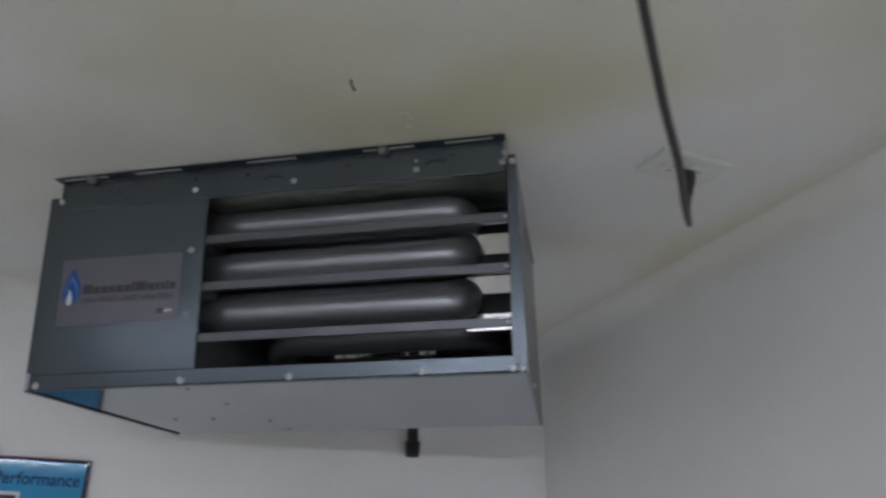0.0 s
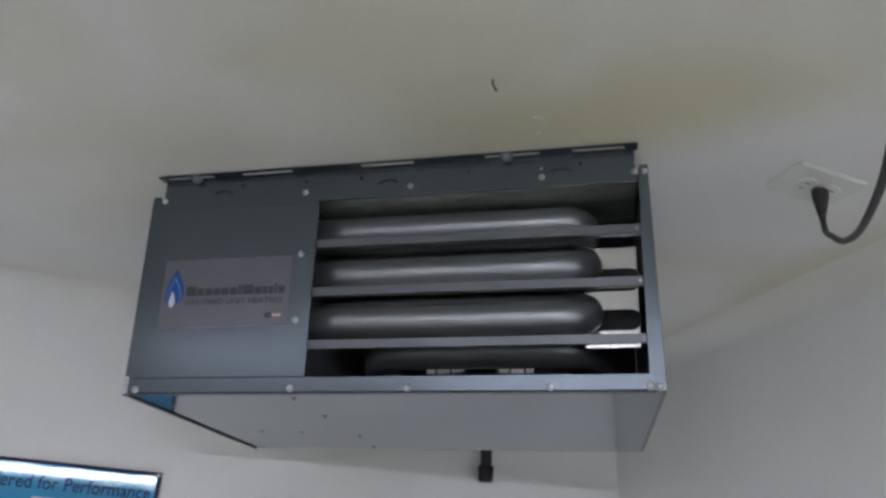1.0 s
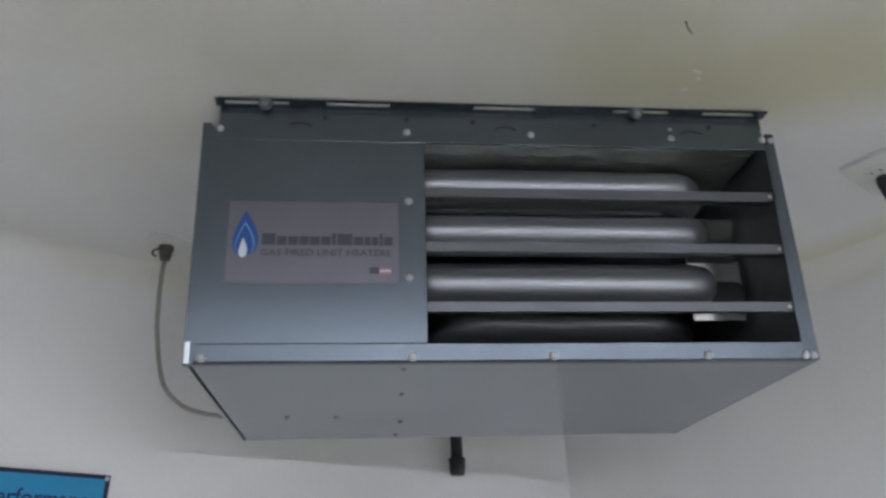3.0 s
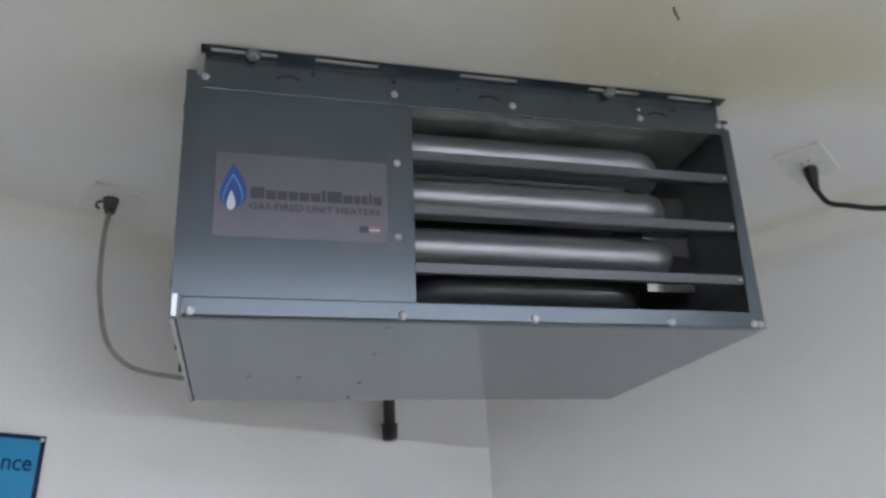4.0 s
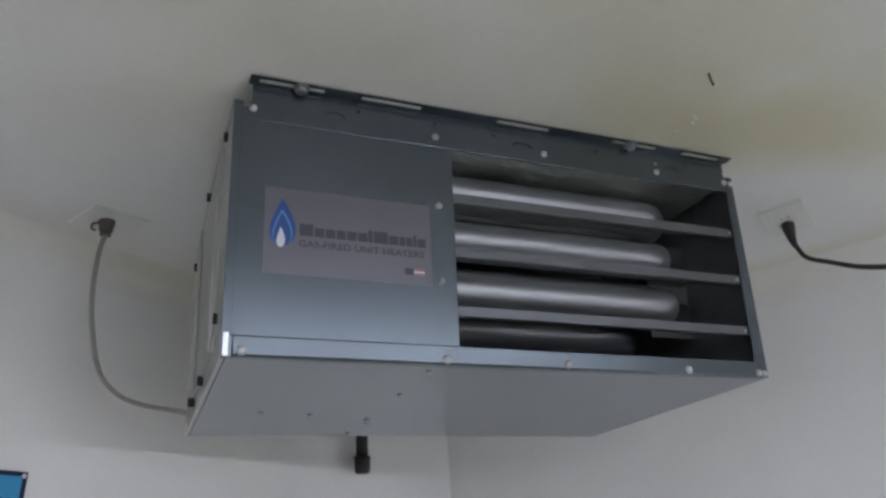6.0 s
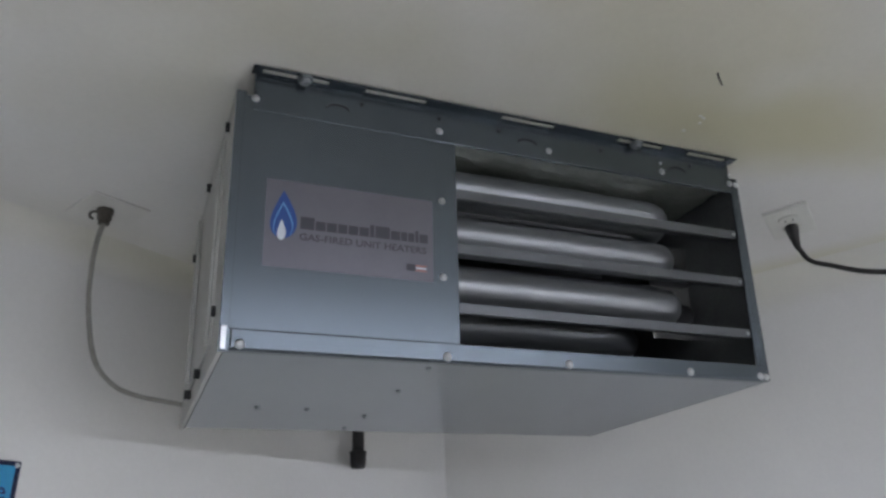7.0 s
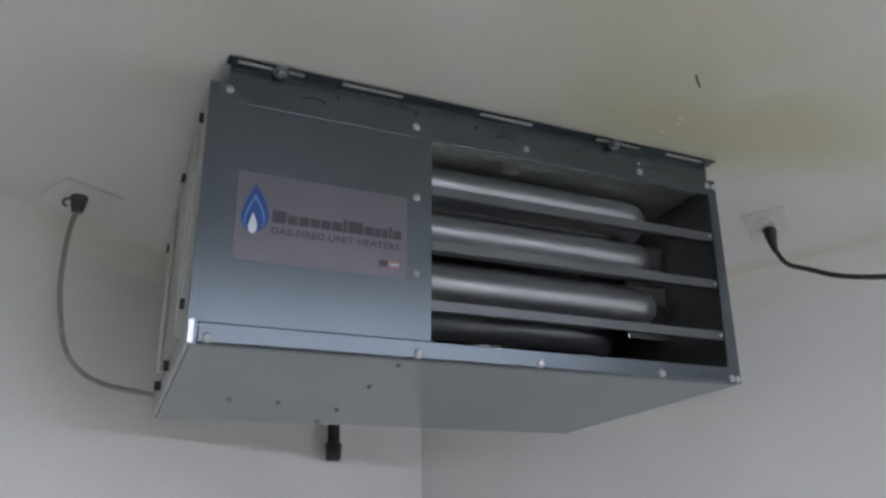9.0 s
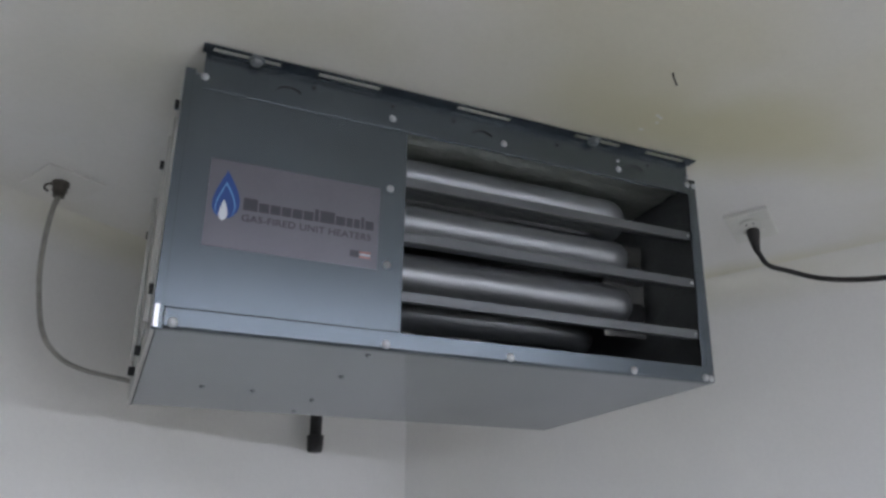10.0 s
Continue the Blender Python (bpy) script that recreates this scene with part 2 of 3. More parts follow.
def hose(path, radius, segments=12, bm=None, flat=1.0):
    """A round tube along a line; radius is a number or a function of the place along it, 0 to 1."""
    bm = bm or bmesh.new()
    rings, side = [], None
    n = len(path)
    for i, p in enumerate(path):
        way = (path[min(i + 1, n - 1)] - path[max(i - 1, 0)]).normalized()
        if side is None:
            side = way.orthogonal().normalized()
        side = (side - way * side.dot(way)).normalized()
        up = way.cross(side)
        r = radius(i / (n - 1), i) if callable(radius) else radius
        rings.append([bm.verts.new(p + r * (math.cos(a) * side + flat * math.sin(a) * up)) for a in (2 * math.pi * k / segments for k in range(segments))])
    for a, b in zip(rings, rings[1:]):
        for k in range(segments):
            q = (k + 1) % segments
            bm.faces.new((a[k], a[q], b[q], b[k]))
    bm.faces.new(rings[0][::-1])
    bm.faces.new(rings[-1])
    return bm


def lettering(text, width, height, m, thick=0.0004):
    """Letters of the built-in font as a thin mesh, fitted to a width and a cap height; m puts their lower left corner."""
    data = bpy.data.curves.new("letters", "FONT")
    data.body, data.extrude, data.resolution_u, data.offset = text, 0.5, 3, 0.012
    ob = new("letters", data)
    bpy.context.view_layer.update()
    me = bpy.data.meshes.new_from_object(ob.evaluated_get(bpy.context.evaluated_depsgraph_get()))
    bm = bmesh.new()
    bm.from_mesh(me)
    bpy.data.objects.remove(ob)
    bpy.data.curves.remove(data)
    bpy.data.meshes.remove(me)
    x0, x1 = min(v.co.x for v in bm.verts), max(v.co.x for v in bm.verts)
    cap = 0.70
    for v in bm.verts:
        v.co = Vector(((v.co.x - x0) / (x1 - x0) * width, v.co.y / cap * height, v.co.z * thick))
    bm.transform(m)
    return bm


# ---- the room ----
CORNER = Vector((-0.126, 1.838, 0))
WAY_L = Vector((-1, -0.585, 0)).normalized()
WAY_R = Vector((1, -1.40, 0)).normalized()
END_L = CORNER + 4.2 * WAY_L
END_R = CORNER + 4.4 * WAY_R
PLAN = [CORNER, END_R, Vector((0.9, -5.2, 0)), Vector((-3.3, -4.6, 0)), END_L]
T = 0.12


def wall_between(name, a, b):
    """An upright wall from the floor to the ceiling, its inner face on the line a to b."""
    way = (b - a).normalized()
    out = Vector((-way.y, way.x, 0))
    if out.dot((a + b) / 2 - Vector((-0.9, -1.5, 0))) < 0:
        out = -out
    bm = bmesh.new()
    low, high = [], []
    steps = 8
    for o in (Vector(), out * T):
        for i in range(steps + 1):
            p = a.lerp(b, i / steps) + o
            low.append(bm.verts.new((p.x, p.y, 0)))
            high.append(bm.verts.new((p.x, p.y, ceiling_z(p.y))))
    n = steps + 1
    for i in range(steps):
        bm.faces.new((low[i], low[i + 1], high[i + 1], high[i]))
        bm.faces.new((low[n + i + 1], low[n + i], high[n + i], high[n + i + 1]))
        bm.faces.new((high[i], high[i + 1], high[n + i + 1], high[n + i]))
    bm.faces.new((low[0], high[0], high[n], low[n]))
    bm.faces.new((low[steps], low[n + steps], high[n + steps], high[steps]))
    return alone(name, bm, WALL, "smooth white painted wall meeting the ceiling", "wall", kind="structure")


NAMES = ["wall_east", "wall_south_east", "wall_south", "wall_west", "wall_north"]
for i, nm in enumerate(NAMES):
    wall_between(nm, PLAN[i], PLAN[(i + 1) % 5])


def slab(name, mat, lower, upper, label):
    bm = bmesh.new()
    mid = sum(PLAN, Vector()) / 5
    pts = [mid + (p - mid) * 1.06 for p in PLAN]
    a = [bm.verts.new((p.x, p.y, lower(p.y))) for p in pts]
    b = [bm.verts.new((p.x, p.y, upper(p.y))) for p in pts]
    bm.faces.new(a)
    bm.faces.new(b[::-1])
    for i in range(5):
        bm.faces.new((a[i], b[i], b[(i + 1) % 5], a[(i + 1) % 5]))
    return alone(name, bm, mat, label, name, kind="structure")


slab("floor", FLOOR, lambda y: -0.12, lambda y: 0.0, "plain worn grey floor of the room")
slab("ceiling", CEIL, lambda y: ceiling_z(y) + 0.001, lambda y: ceiling_z(y) + 0.12, "smooth off-white painted ceiling with faint yellowed stains")


# soft plastered cove where the two visible walls meet the ceiling
def cove(name, a, b, radius):
    way = (b - a).normalized()
    inward = Vector((-way.y, way.x, 0))
    if inward.dot(Vector((-0.9, -1.5, 0)) - a) < 0:
        inward = -inward
    bm = bmesh.new()
    rows = []
    for p in (a, b):
        top = ceiling_z(p.y)
        row = [bm.verts.new(Vector((p.x, p.y, top + 0.003)) - inward * 0.002)]
        for k in range(25):
            t = math.pi / 2 * k / 24
            q = Vector((p.x, p.y, 0)) + inward * radius * (1 - math.sin(t))
            row.append(bm.verts.new((q.x, q.y, top + 0.002 - SLOPE * (q.y - p.y) - radius * (1 - math.cos(t)))))
        rows.append(row)
    n = len(rows[0])
    for k in range(n):
        q = (k + 1) % n
        bm.faces.new((rows[0][k], rows[0][q], rows[1][q], rows[1][k]))
    bm.faces.new(rows[0])
    bm.faces.new(rows[1][::-1])
    return alone(name, bm, WALL, "softly rounded plaster joint between wall and ceiling", "trim", kind="structure")


cove("trim_north", CORNER, END_L, 0.045)
cove("trim_east", CORNER, END_R, 0.045)


# ---- hung strip lamps behind the camera ----
for lx, ly, lz, ll, lw, watts, turn in LAMPS:
    lamp = thing("strip_light", (lx, ly, lz), "white fluorescent strip light hanging on two rods", "light", "strip lights of the room")
    m = pose(lx, ly, lz, 0, 0, turn)
    bm = box(-ll / 2 - 0.02, ll / 2 + 0.02, -0.07, 0.07, 0.006, 0.05, 0.004)
    bm.transform(m)
    part("housing", bm, HOUSING, lamp)
    for s in (-1, 1):
        top = ceiling_z(ly) - lz + 0.002
        bm = turned([(0, 0.048), (0.003, 0.048), (0.003, top), (0, top)], m @ Matrix.Translation((s * ll * 0.4, 0, 0)), 8)
        part("hanger", bm, ZINC, lamp)


hx, hy, hz, hl, hturn = HUNG
lamp = thing("shop_light", (hx, hy, hz), "white shaded twin-tube fluorescent shop light hanging on two rods", "light", "strip lights of the room")
m = pose(hx, hy, hz, 0, 0, hturn)
shade = [(-0.085, 0.0), (-0.075, 0.045), (-0.03, 0.062), (0.03, 0.062), (0.075, 0.045), (0.085, 0.0), (0.083, 0.0), (0.073, 0.043), (0.03, 0.060), (-0.03, 0.060), (-0.073, 0.043), (-0.083, 0.0)]
bm = extrude_outline([(0, y, z) for y, z in shade], (-hl / 2 - 0.02, 0, 0), (hl + 0.04, 0, 0))
bm.transform(m)
part("shade", bm, HOUSING, lamp, "white folded metal shade")
for s in (-1, 1):
    bm = turned([(0, -hl / 2), (0.013, -hl / 2), (0.013, hl / 2), (0, hl / 2)], m @ Matrix.Translation((0, 0.042 * s, 0.0035)) @ Matrix.Rotation(math.pi / 2, 4, "Y"), 14)
    part("fluorescent_tube", bm, GLOW, lamp)
    bm = box(s * hl / 2 + 0.004, s * hl / 2 + 0.018, -0.066, 0.066, -0.020, 0.044, 0.003)
    bm.transform(m)
    part("tube_holder", bm, HOUSING, lamp)
    top = ceiling_z(hy) - hz + 0.002
    part("hanger", turned([(0, 0.061), (0.003, 0.061), (0.003, top), (0, top)], m @ Matrix.Translation((s * hl * 0.4, 0, 0)), 8), ZINC, lamp)


# ---- the gas heater ----
X0, X1 = -0.7350, -0.0588
Y0, Y1 = 0.957, 1.3365
Z0, Z1 = 1.9730, 2.2455
OX0, OX1, OZ0, OZ1 = -0.4870, -0.0765, 1.9860, 2.2265
heater = thing("unit_heater", ((X0 + X1) / 2, (Y0 + Y1) / 2, Z0),
               "blue-grey galvanised steel gas unit heater bolted under the ceiling", "heater")

# side panels with a turned front edge
RX0, RX1 = -0.7285, -0.0800


def upright_sheet(xa, xb, ya, yb, thick, z0, z1):
    """An upright sheet from (xa, ya) to (xb, yb), thickened along x."""
    return extrude_outline([(xa, ya, 0), (xb, yb, 0), (xb + thick, yb, 0), (xa + thick, ya, 0)], (0, 0, z0), (0, 0, z1 - z0))


part("side_panel", upright_sheet(X0, RX0, Y0 + 0.003, Y1, 0.004, Z0 - 0.0024, Z1), SIDE, heater, "grey sheet-metal side with an access door")
part("front_edge", box(X0, X0 + 0.0105, Y0 - 0.0014, Y0 + 0.003, Z0 - 0.0024, Z1, 0.0006), STEEL, heater)
LEAN_IN = 0.006
bm = upright_sheet(X1, RX1, Y0 + 0.003, Y1, -0.004, Z0, Z1)
for v in bm.verts:
    v.co.x -= LEAN_IN * (v.co.z - Z0) / (Z1 - Z0)
part("side_panel", bm, STEEL, heater)
bm = box(X1 - 0.0105, X1, Y0 - 0.0008, Y0 + 0.003, Z0, Z1 + 0.002, 0.0006)
for v in bm.verts:
    v.co.x -= LEAN_IN * (v.co.z - Z0) / (Z1 - Z0)
part("front_edge", bm, STEEL, heater)
bm = upright_sheet(X0 - 0.0015, RX0 - 0.0025, 1.018, 1.308, 0.004, 1.994, 2.222)
part("access_door", bm, SIDE, heater)
for ry in (1.038, 1.205):
    part("stiffening_rib", box(X0 - 0.0035, X0 + 0.0015, ry, ry + 0.007, 2.0, 2.21, 0.0012), SIDE, heater)

# bottom, top and rear sheets; along the left side a dark strip paints the lip's shade
part("lip_shade_strip", upright_sheet(X0 + 0.0043, RX0 + 0.0043, Y0 + 0.004, Y1 - 0.002, 0.0012, Z0 - 0.0018, Z0 + 0.002), DARK, heater, "dark strip painting the shade inside the side's lower lip")
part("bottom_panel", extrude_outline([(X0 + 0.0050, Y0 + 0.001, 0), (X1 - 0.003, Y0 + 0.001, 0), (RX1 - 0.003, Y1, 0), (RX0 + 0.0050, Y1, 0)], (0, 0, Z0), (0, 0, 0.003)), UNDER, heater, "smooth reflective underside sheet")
part("top_panel", extrude_outline([(X0 + 0.006, Y0 + 0.004, 0), (X1 - 0.010, Y0 + 0.004, 0), (RX1 - 0.003, Y1, 0), (RX0 + 0.006, Y1, 0)], (0, 0, Z1 - 0.0025), (0, 0, 0.002)), DULL, heater)
bm = bmesh.new()
nx, ny = 70, 22
grid = [[bm.verts.new((OX0 - 0.02 + (X1 - 0.022 - OX0 + 0.02) * i / nx, Y0 + 0.012 + 0.115 * j / ny,
                       Z1 - 0.0095 + 0.0027 * noise.fractal(Vector((i * 0.17, j * 0.32, 2.0)), 0.9, 2.1, 3))) for j in range(ny + 1)] for i in range(nx + 1)]
for i in range(nx):
    for j in range(ny):
        bm.faces.new((grid[i][j], grid[i][j + 1], grid[i + 1][j + 1], grid[i + 1][j]))
part("foil_lining", bm, FOIL, heater, "crumpled foil lining under the top")
FAN, YF = (-0.323, 2.0830, 0.085), 1.258
bm = bmesh.new()
edge = [(OX0 - 0.030, Z0 + 0.007), (-0.086, Z0 + 0.007), (-0.086, Z1 - 0.005), (OX0 - 0.030, Z1 - 0.005)]
n = 48
for y in (YF - 0.002, YF):
    ring = []
    for k in range(n):
        a = 2 * math.pi * k / n
        c, d = math.cos(a), math.sin(a)
        reach = min(((edge[1][0] if c > 0 else edge[0][0]) - FAN[0]) / c if abs(c) > 1e-6 else 9, ((edge[2][1] if d > 0 else edge[0][1]) - FAN[1]) / d if abs(d) > 1e-6 else 9)
        ring.append((bm.verts.new((FAN[0] + FAN[2] * c, y, FAN[1] + FAN[2] * d)), bm.verts.new((FAN[0] + reach * c, y, FAN[1] + reach * d))))
    for k in range(n):
        q = (k + 1) % n
        bm.faces.new((ring[k][0], ring[k][1], ring[q][1], ring[q][0]))
    for x, z in edge:
        corner = bm.verts.new((x, y, z))
        near = sorted(range(n), key=lambda k: (ring[k][1].co - corner.co).length)[:2]
        if (ring[near[0]][1].co - corner.co).length > 1e-5:
            bm.faces.new((corner, ring[near[0]][1], ring[near[1]][1]))
rear = part("fan_shroud", bm, INNER_SHADE, heater, "sheet coloured dark for the inner shade, with a round fan opening")
for k in range(1, 4):
    loop = [Vector((FAN[0] + FAN[2] * k / 3.6 * math.cos(a), YF + 0.004, FAN[1] + FAN[2] * k / 3.6 * math.sin(a))) for a in np.linspace(0, 2 * math.pi, 33)]
    part("guard_ring", hose(loop, 0.0014, 6), IRON, rear)
for k in range(10):
    a = 2 * math.pi * k / 10 + 0.2
    part("guard_spoke", hose([Vector((FAN[0] + r * math.cos(a), YF + 0.0015, FAN[1] + r * math.sin(a))) for r in (0.012, FAN[2] + 0.004)], 0.0016, 6), IRON, rear)
part("fan_hub", turned([(0, 0), (0.026, 0), (0.026, 0.03), (0.02, 0.034), (0, 0.034)], Matrix.Translation((FAN[0], YF + 0.006, FAN[1])) @ Matrix.Rotation(-math.pi / 2, 4, "X"), 20), IRON, rear, "dark fan motor hub")
for k in range(4):
    a = math.pi / 2 * k + 0.5
    pts = []
    for r, w in ((0.022, 0.30), (0.050, 0.36), (FAN[2] - 0.010, 0.28)):
        pts.append((r, a - w, a + w))
    outline = [(FAN[0] + r * math.cos(p), 0, FAN[1] + r * math.sin(p)) for r, p, q in pts] + [(FAN[0] + r * math.cos(q), 0, FAN[1] + r * math.sin(q)) for r, p, q in reversed(pts)]
    part("fan_blade", extrude_outline(outline, (0, YF + 0.022, 0), (0, 0.0015, 0)), BLADE, rear)
# added dark sheets: shade painted on the floor and right side inside
part("inner_floor", box(OX0 - 0.028, -0.0925, Y0 + 0.010, YF - 0.004, Z0 + 0.0045, Z0 + 0.0060), INNER_SHADE, heater, "added floor sheet coloured dark for the inner shade")
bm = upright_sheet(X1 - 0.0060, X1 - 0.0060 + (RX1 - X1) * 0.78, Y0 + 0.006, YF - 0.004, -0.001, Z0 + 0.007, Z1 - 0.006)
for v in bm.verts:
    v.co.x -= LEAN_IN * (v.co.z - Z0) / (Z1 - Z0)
part("inner_side", bm, INNER_SHADE, heater)
bm = box(-0.150, -0.081, 1.058, 1.0595, 2.052, 2.186, 0.0005)
part("support_plate", bm, PLATEMETAL, heater, "bright tube support plate")
for dz, dh in ((2.1415, 0.030), (2.0880, 0.027)):
    end = [(-0.092 + dh / 2 * math.cos(a), 0, dz + dh / 2 * math.sin(a)) for a in np.linspace(-math.pi / 2, math.pi / 2, 9)]
    part("plate_slot", extrude_outline([(-0.1495, 0, dz - dh / 2)] + end + [(-0.1495, 0, dz + dh / 2)], (0, 1.0575, 0), (0, -0.0008, 0)), DARK, heater)
part("divider", box(OX0 - 0.034, OX0 - 0.030, Y0 + 0.02, YF, Z0 + 0.004, Z1 - 0.005), DULL, heater)

# blank front panel beside the opening, with its lower turned lip
bm = box(X0 + 0.0085, OX0, Y0 - 0.0021, Y0 + 0.002, Z0 + 0.019, Z1 - 0.006, 0.0008)
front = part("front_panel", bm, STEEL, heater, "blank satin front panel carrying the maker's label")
lip = [(0, 0.0, 0.0195), (0, -0.0035, 0.018), (0, -0.0035, 0.001), (0, -0.001, -0.0015), (0, 0.006, -0.0015), (0, 0.006, 0.0), (0, 0.0, 0.0195)][:-1]
part("lower_lip", extrude_outline([(0, y, z) for _, y, z in lip], (X0 + 0.0112, Y0, Z0), (X1 - X0 - 0.0225, 0, 0)), STEEL, heater)
bm = box(OX1, X1 - 0.0108, Y0 - 0.0005, Y0 + 0.002, OZ0 - 0.002, Z1 - 0.006, 0.0006)
part("front_stile", bm, STEEL, heater)

# added bright piece that draws the reflection on the lip's cut end
part("lip_end_glint", box(X0 + 0.0012, X0 + 0.0065, Y0 - 0.0034, Y0 - 0.0012, Z0 - 0.001, Z0 + 0.0215, 0.0005), ZINC, heater, "added bright piece for the glint on the lip's cut end")

# hanging bracket: an upright plate and a slotted flange turned forward under the ceiling
BX0, BX1, BY = -0.7212, -0.0755, 0.9544
FZ = 2.2674
bm = box(BX0 + 0.004, BX1 - 0.004, BY, BY + 0.0025, OZ1 - 0.002, FZ, 0.0006)
bracket = part("hanging_bracket", bm, STEEL, heater, "slotted mounting bracket")
SLOTS = [(-0.711, -0.640), (-0.598, -0.526), (-0.429, -0.357), (-0.264, -0.195), (-0.154, -0.091)]
FY0, FY1 = 0.9393, BY
SY0, SY1 = 0.9432, 0.9505
bm = bmesh.new()
box(BX0, BX1, FY0, SY0, FZ - 0.0014, FZ, 0, bm)
box(BX0, BX1, SY1, FY1, FZ - 0.0014, FZ, 0, bm)
xs = [BX0] + [v for s in SLOTS for v in s] + [BX1]
for a, b in zip(xs[::2], xs[1::2]):
    box(a, b, SY0, SY1, FZ - 0.0014, FZ, 0, bm)
part("slotted_flange", bm, STEEL, bracket)
for bx in (-0.666, -0.236):
    m = Matrix.Translation((bx, 0.9460, FZ - 0.0016)) @ Matrix.Rotation(math.pi, 4, "X")
    bm = turned([(0, 0), (0.0095, 0), (0.0095, 0.0015), (0.0062, 0.0016), (0.0062, 0.0052), (0.0048, 0.0064), (0, 0.0064)], m, 6)
    part("lag_bolt", bm, DULL, bracket, "dull hexagonal lag bolt")
# half-moon punchings and small holes in the bracket
for kx in (-0.627, -0.392, -0.168):
    arc = [Vector((kx + 0.013 * math.cos(a), BY - 0.0003, 2.2415 + 0.006 * math.sin(a))) for a in np.linspace(0.15, math.pi - 0.15, 9)]
    part("punching", hose(arc, 0.0010, 5), DARK, bracket)
for kx, kz in ((-0.600, 2.2535), (-0.507, 2.2535), (-0.430, 2.2525), (-0.286, 2.252), (-0.145, 2.253)):
    part("hole", turned([(0, 0), (0.0022, 0), (0.0022, 0.0006), (0, 0.0006)], Matrix.Translation((kx, BY - 0.0003, kz)) @ Matrix.Rotation(math.pi / 2, 4, "X"), 8), DARK, bracket)

# screws
screw_bm = turned([(0.0060, 0.0), (0.0060, 0.0009), (0.0044, 0.0011), (0.0044, 0.0030), (0.0034, 0.0039), (0.0014, 0.0040), (0.0012, 0.0030), (0, 0.0030)], Matrix(), 14)
screw_mesh = bpy.data.meshes.new("screw")
screw_bm.to_mesh(screw_mesh)
screw_bm.free()
screw_mesh.materials.append(ZINC)
for f in screw_mesh.polygons:
    f.use_smooth = len(f.vertices) == 4


def screw(place, out, parent, size=1.0):
    ob = new("screw", screw_mesh)
    ob.parent = parent
    ob.matrix_basis = Matrix.Translation(HANG @ Vector(place) - base_of(parent)) @ Vector(out).to_track_quat("Z", "Y").to_matrix().to_4x4() @ Matrix.Scale(0.80 * size, 4)


AHEAD = (0, -1, 0)
for sx in (-0.716, -0.503, -0.355, -0.186, -0.0764):
    screw((sx, Y0 - 0.0034, 1.9775), AHEAD, heater)
screw((-0.0656, Y0 - 0.0015, 1.9775), AHEAD, heater, 0.9)
for sz in (2.064, 2.152):
    screw((-0.5055, Y0 - 0.0021, sz), AHEAD, heater, 0.9)
for sx in (-0.7154, -0.5068, -0.3623, -0.1932, -0.0807):
    screw((sx, BY, 2.2378), AHEAD, heater, 0.9)
screw((-0.0690, Y0 - 0.0015, 2.2378), AHEAD, heater, 0.85)
screw((-0.1935, BY, 2.2495), AHEAD, heater, 0.45)
screw((-0.0795, BY, 2.2500), AHEAD, heater, 0.45)
for sy, sz in ((1.002, 2.224), (1.147, 2.224), (1.254, 2.175), (1.005, 2.022), (1.121, 1.989), (1.214, 1.987)):
    screw((X0 - 0.0002, sy, sz), (-1, 0, 0), heater, 0.9)
    part("clip", box(X0 - 0.004, X0 + 0.004, sy - 0.007, sy - 0.005, sz - 0.0055, sz + 0.0055, 0.0006), IRON, heater)
for sx, sy in ((-0.652, 1.199), (-0.589, 1.204), (-0.507, 1.316), (-0.504, 1.232), (-0.508, 1.090), (-0.511, 0.987)):
    part("rivet", turned([(0, 0), (0.0034, 0), (0.0030, 0.0014), (0, 0.002)], Matrix.Translation((sx, sy, Z0 - 0.0001)) @ Matrix.Rotation(math.pi, 4, "X"), 8), DULL, heater)
screw((X1 - 0.0080, 1.09, 1.984), (1, 0, 0), heater, 0.8)

# louvre blades across the opening
for bz in (2.167, 2.1018, 2.0335):
    prof = [(0.9600, bz - 0.0052), (0.9612, bz - 0.0060), (0.9850, bz + 0.0010), (0.9846, bz + 0.0022), (0.9618, bz - 0.0040), (0.9612, bz + 0.0055), (0.9600, bz + 0.0055)]
    blade = part("louvre_blade", extrude_outline([(0, y, z) for y, z in prof], (OX0 - 0.004, 0, 0), (OX1 - OX0 + 0.004, 0, 0)), BLADE, heater)
    screw((OX1 - 0.004, 0.9598, bz), AHEAD, heater, 0.5)


# heat exchanger: tubes that run across the opening and fold back behind themselves
def hairpin(near, far, z, tip, start, drop=0.0):
    """The middle line of a tube from start to a bend at tip and back: near and far are the depths of its two legs."""
    r = (far - near) / 2
    go = 1 if tip > start else -1
    c = tip - go * r
    pts = [Vector((start + (c - start) * i / 8, near, z)) for i in range(9)]
    pts += [Vector((c + go * r * math.sin(t), near + r * (1 - math.cos(t)), z - drop * (1 - math.cos(t)) / 2)) for t in (math.pi * j / 12 for j in range(1, 12))]
    return pts + [Vector((c + (start - c) * i / 8, far, z - drop)) for i in range(9)]


R_TUBE = 0.0235
for near, z, rise in ((1.0253, 2.2056, 0.0), (1.0217, 2.1431, 0.030), (1.0178, 2.0770, 0.030)):
    part("heat_exchanger_tube", hose(hairpin(near, near + 0.054, z, -0.1250 - R_TUBE, -0.512, -rise), R_TUBE, 20), TUBE, heater, "dull aluminised tube folded back on itself", smooth=True)
low = hairpin(1.114, 1.190, 2.0650, -0.473 + 0.0215, -0.180, 0.030)
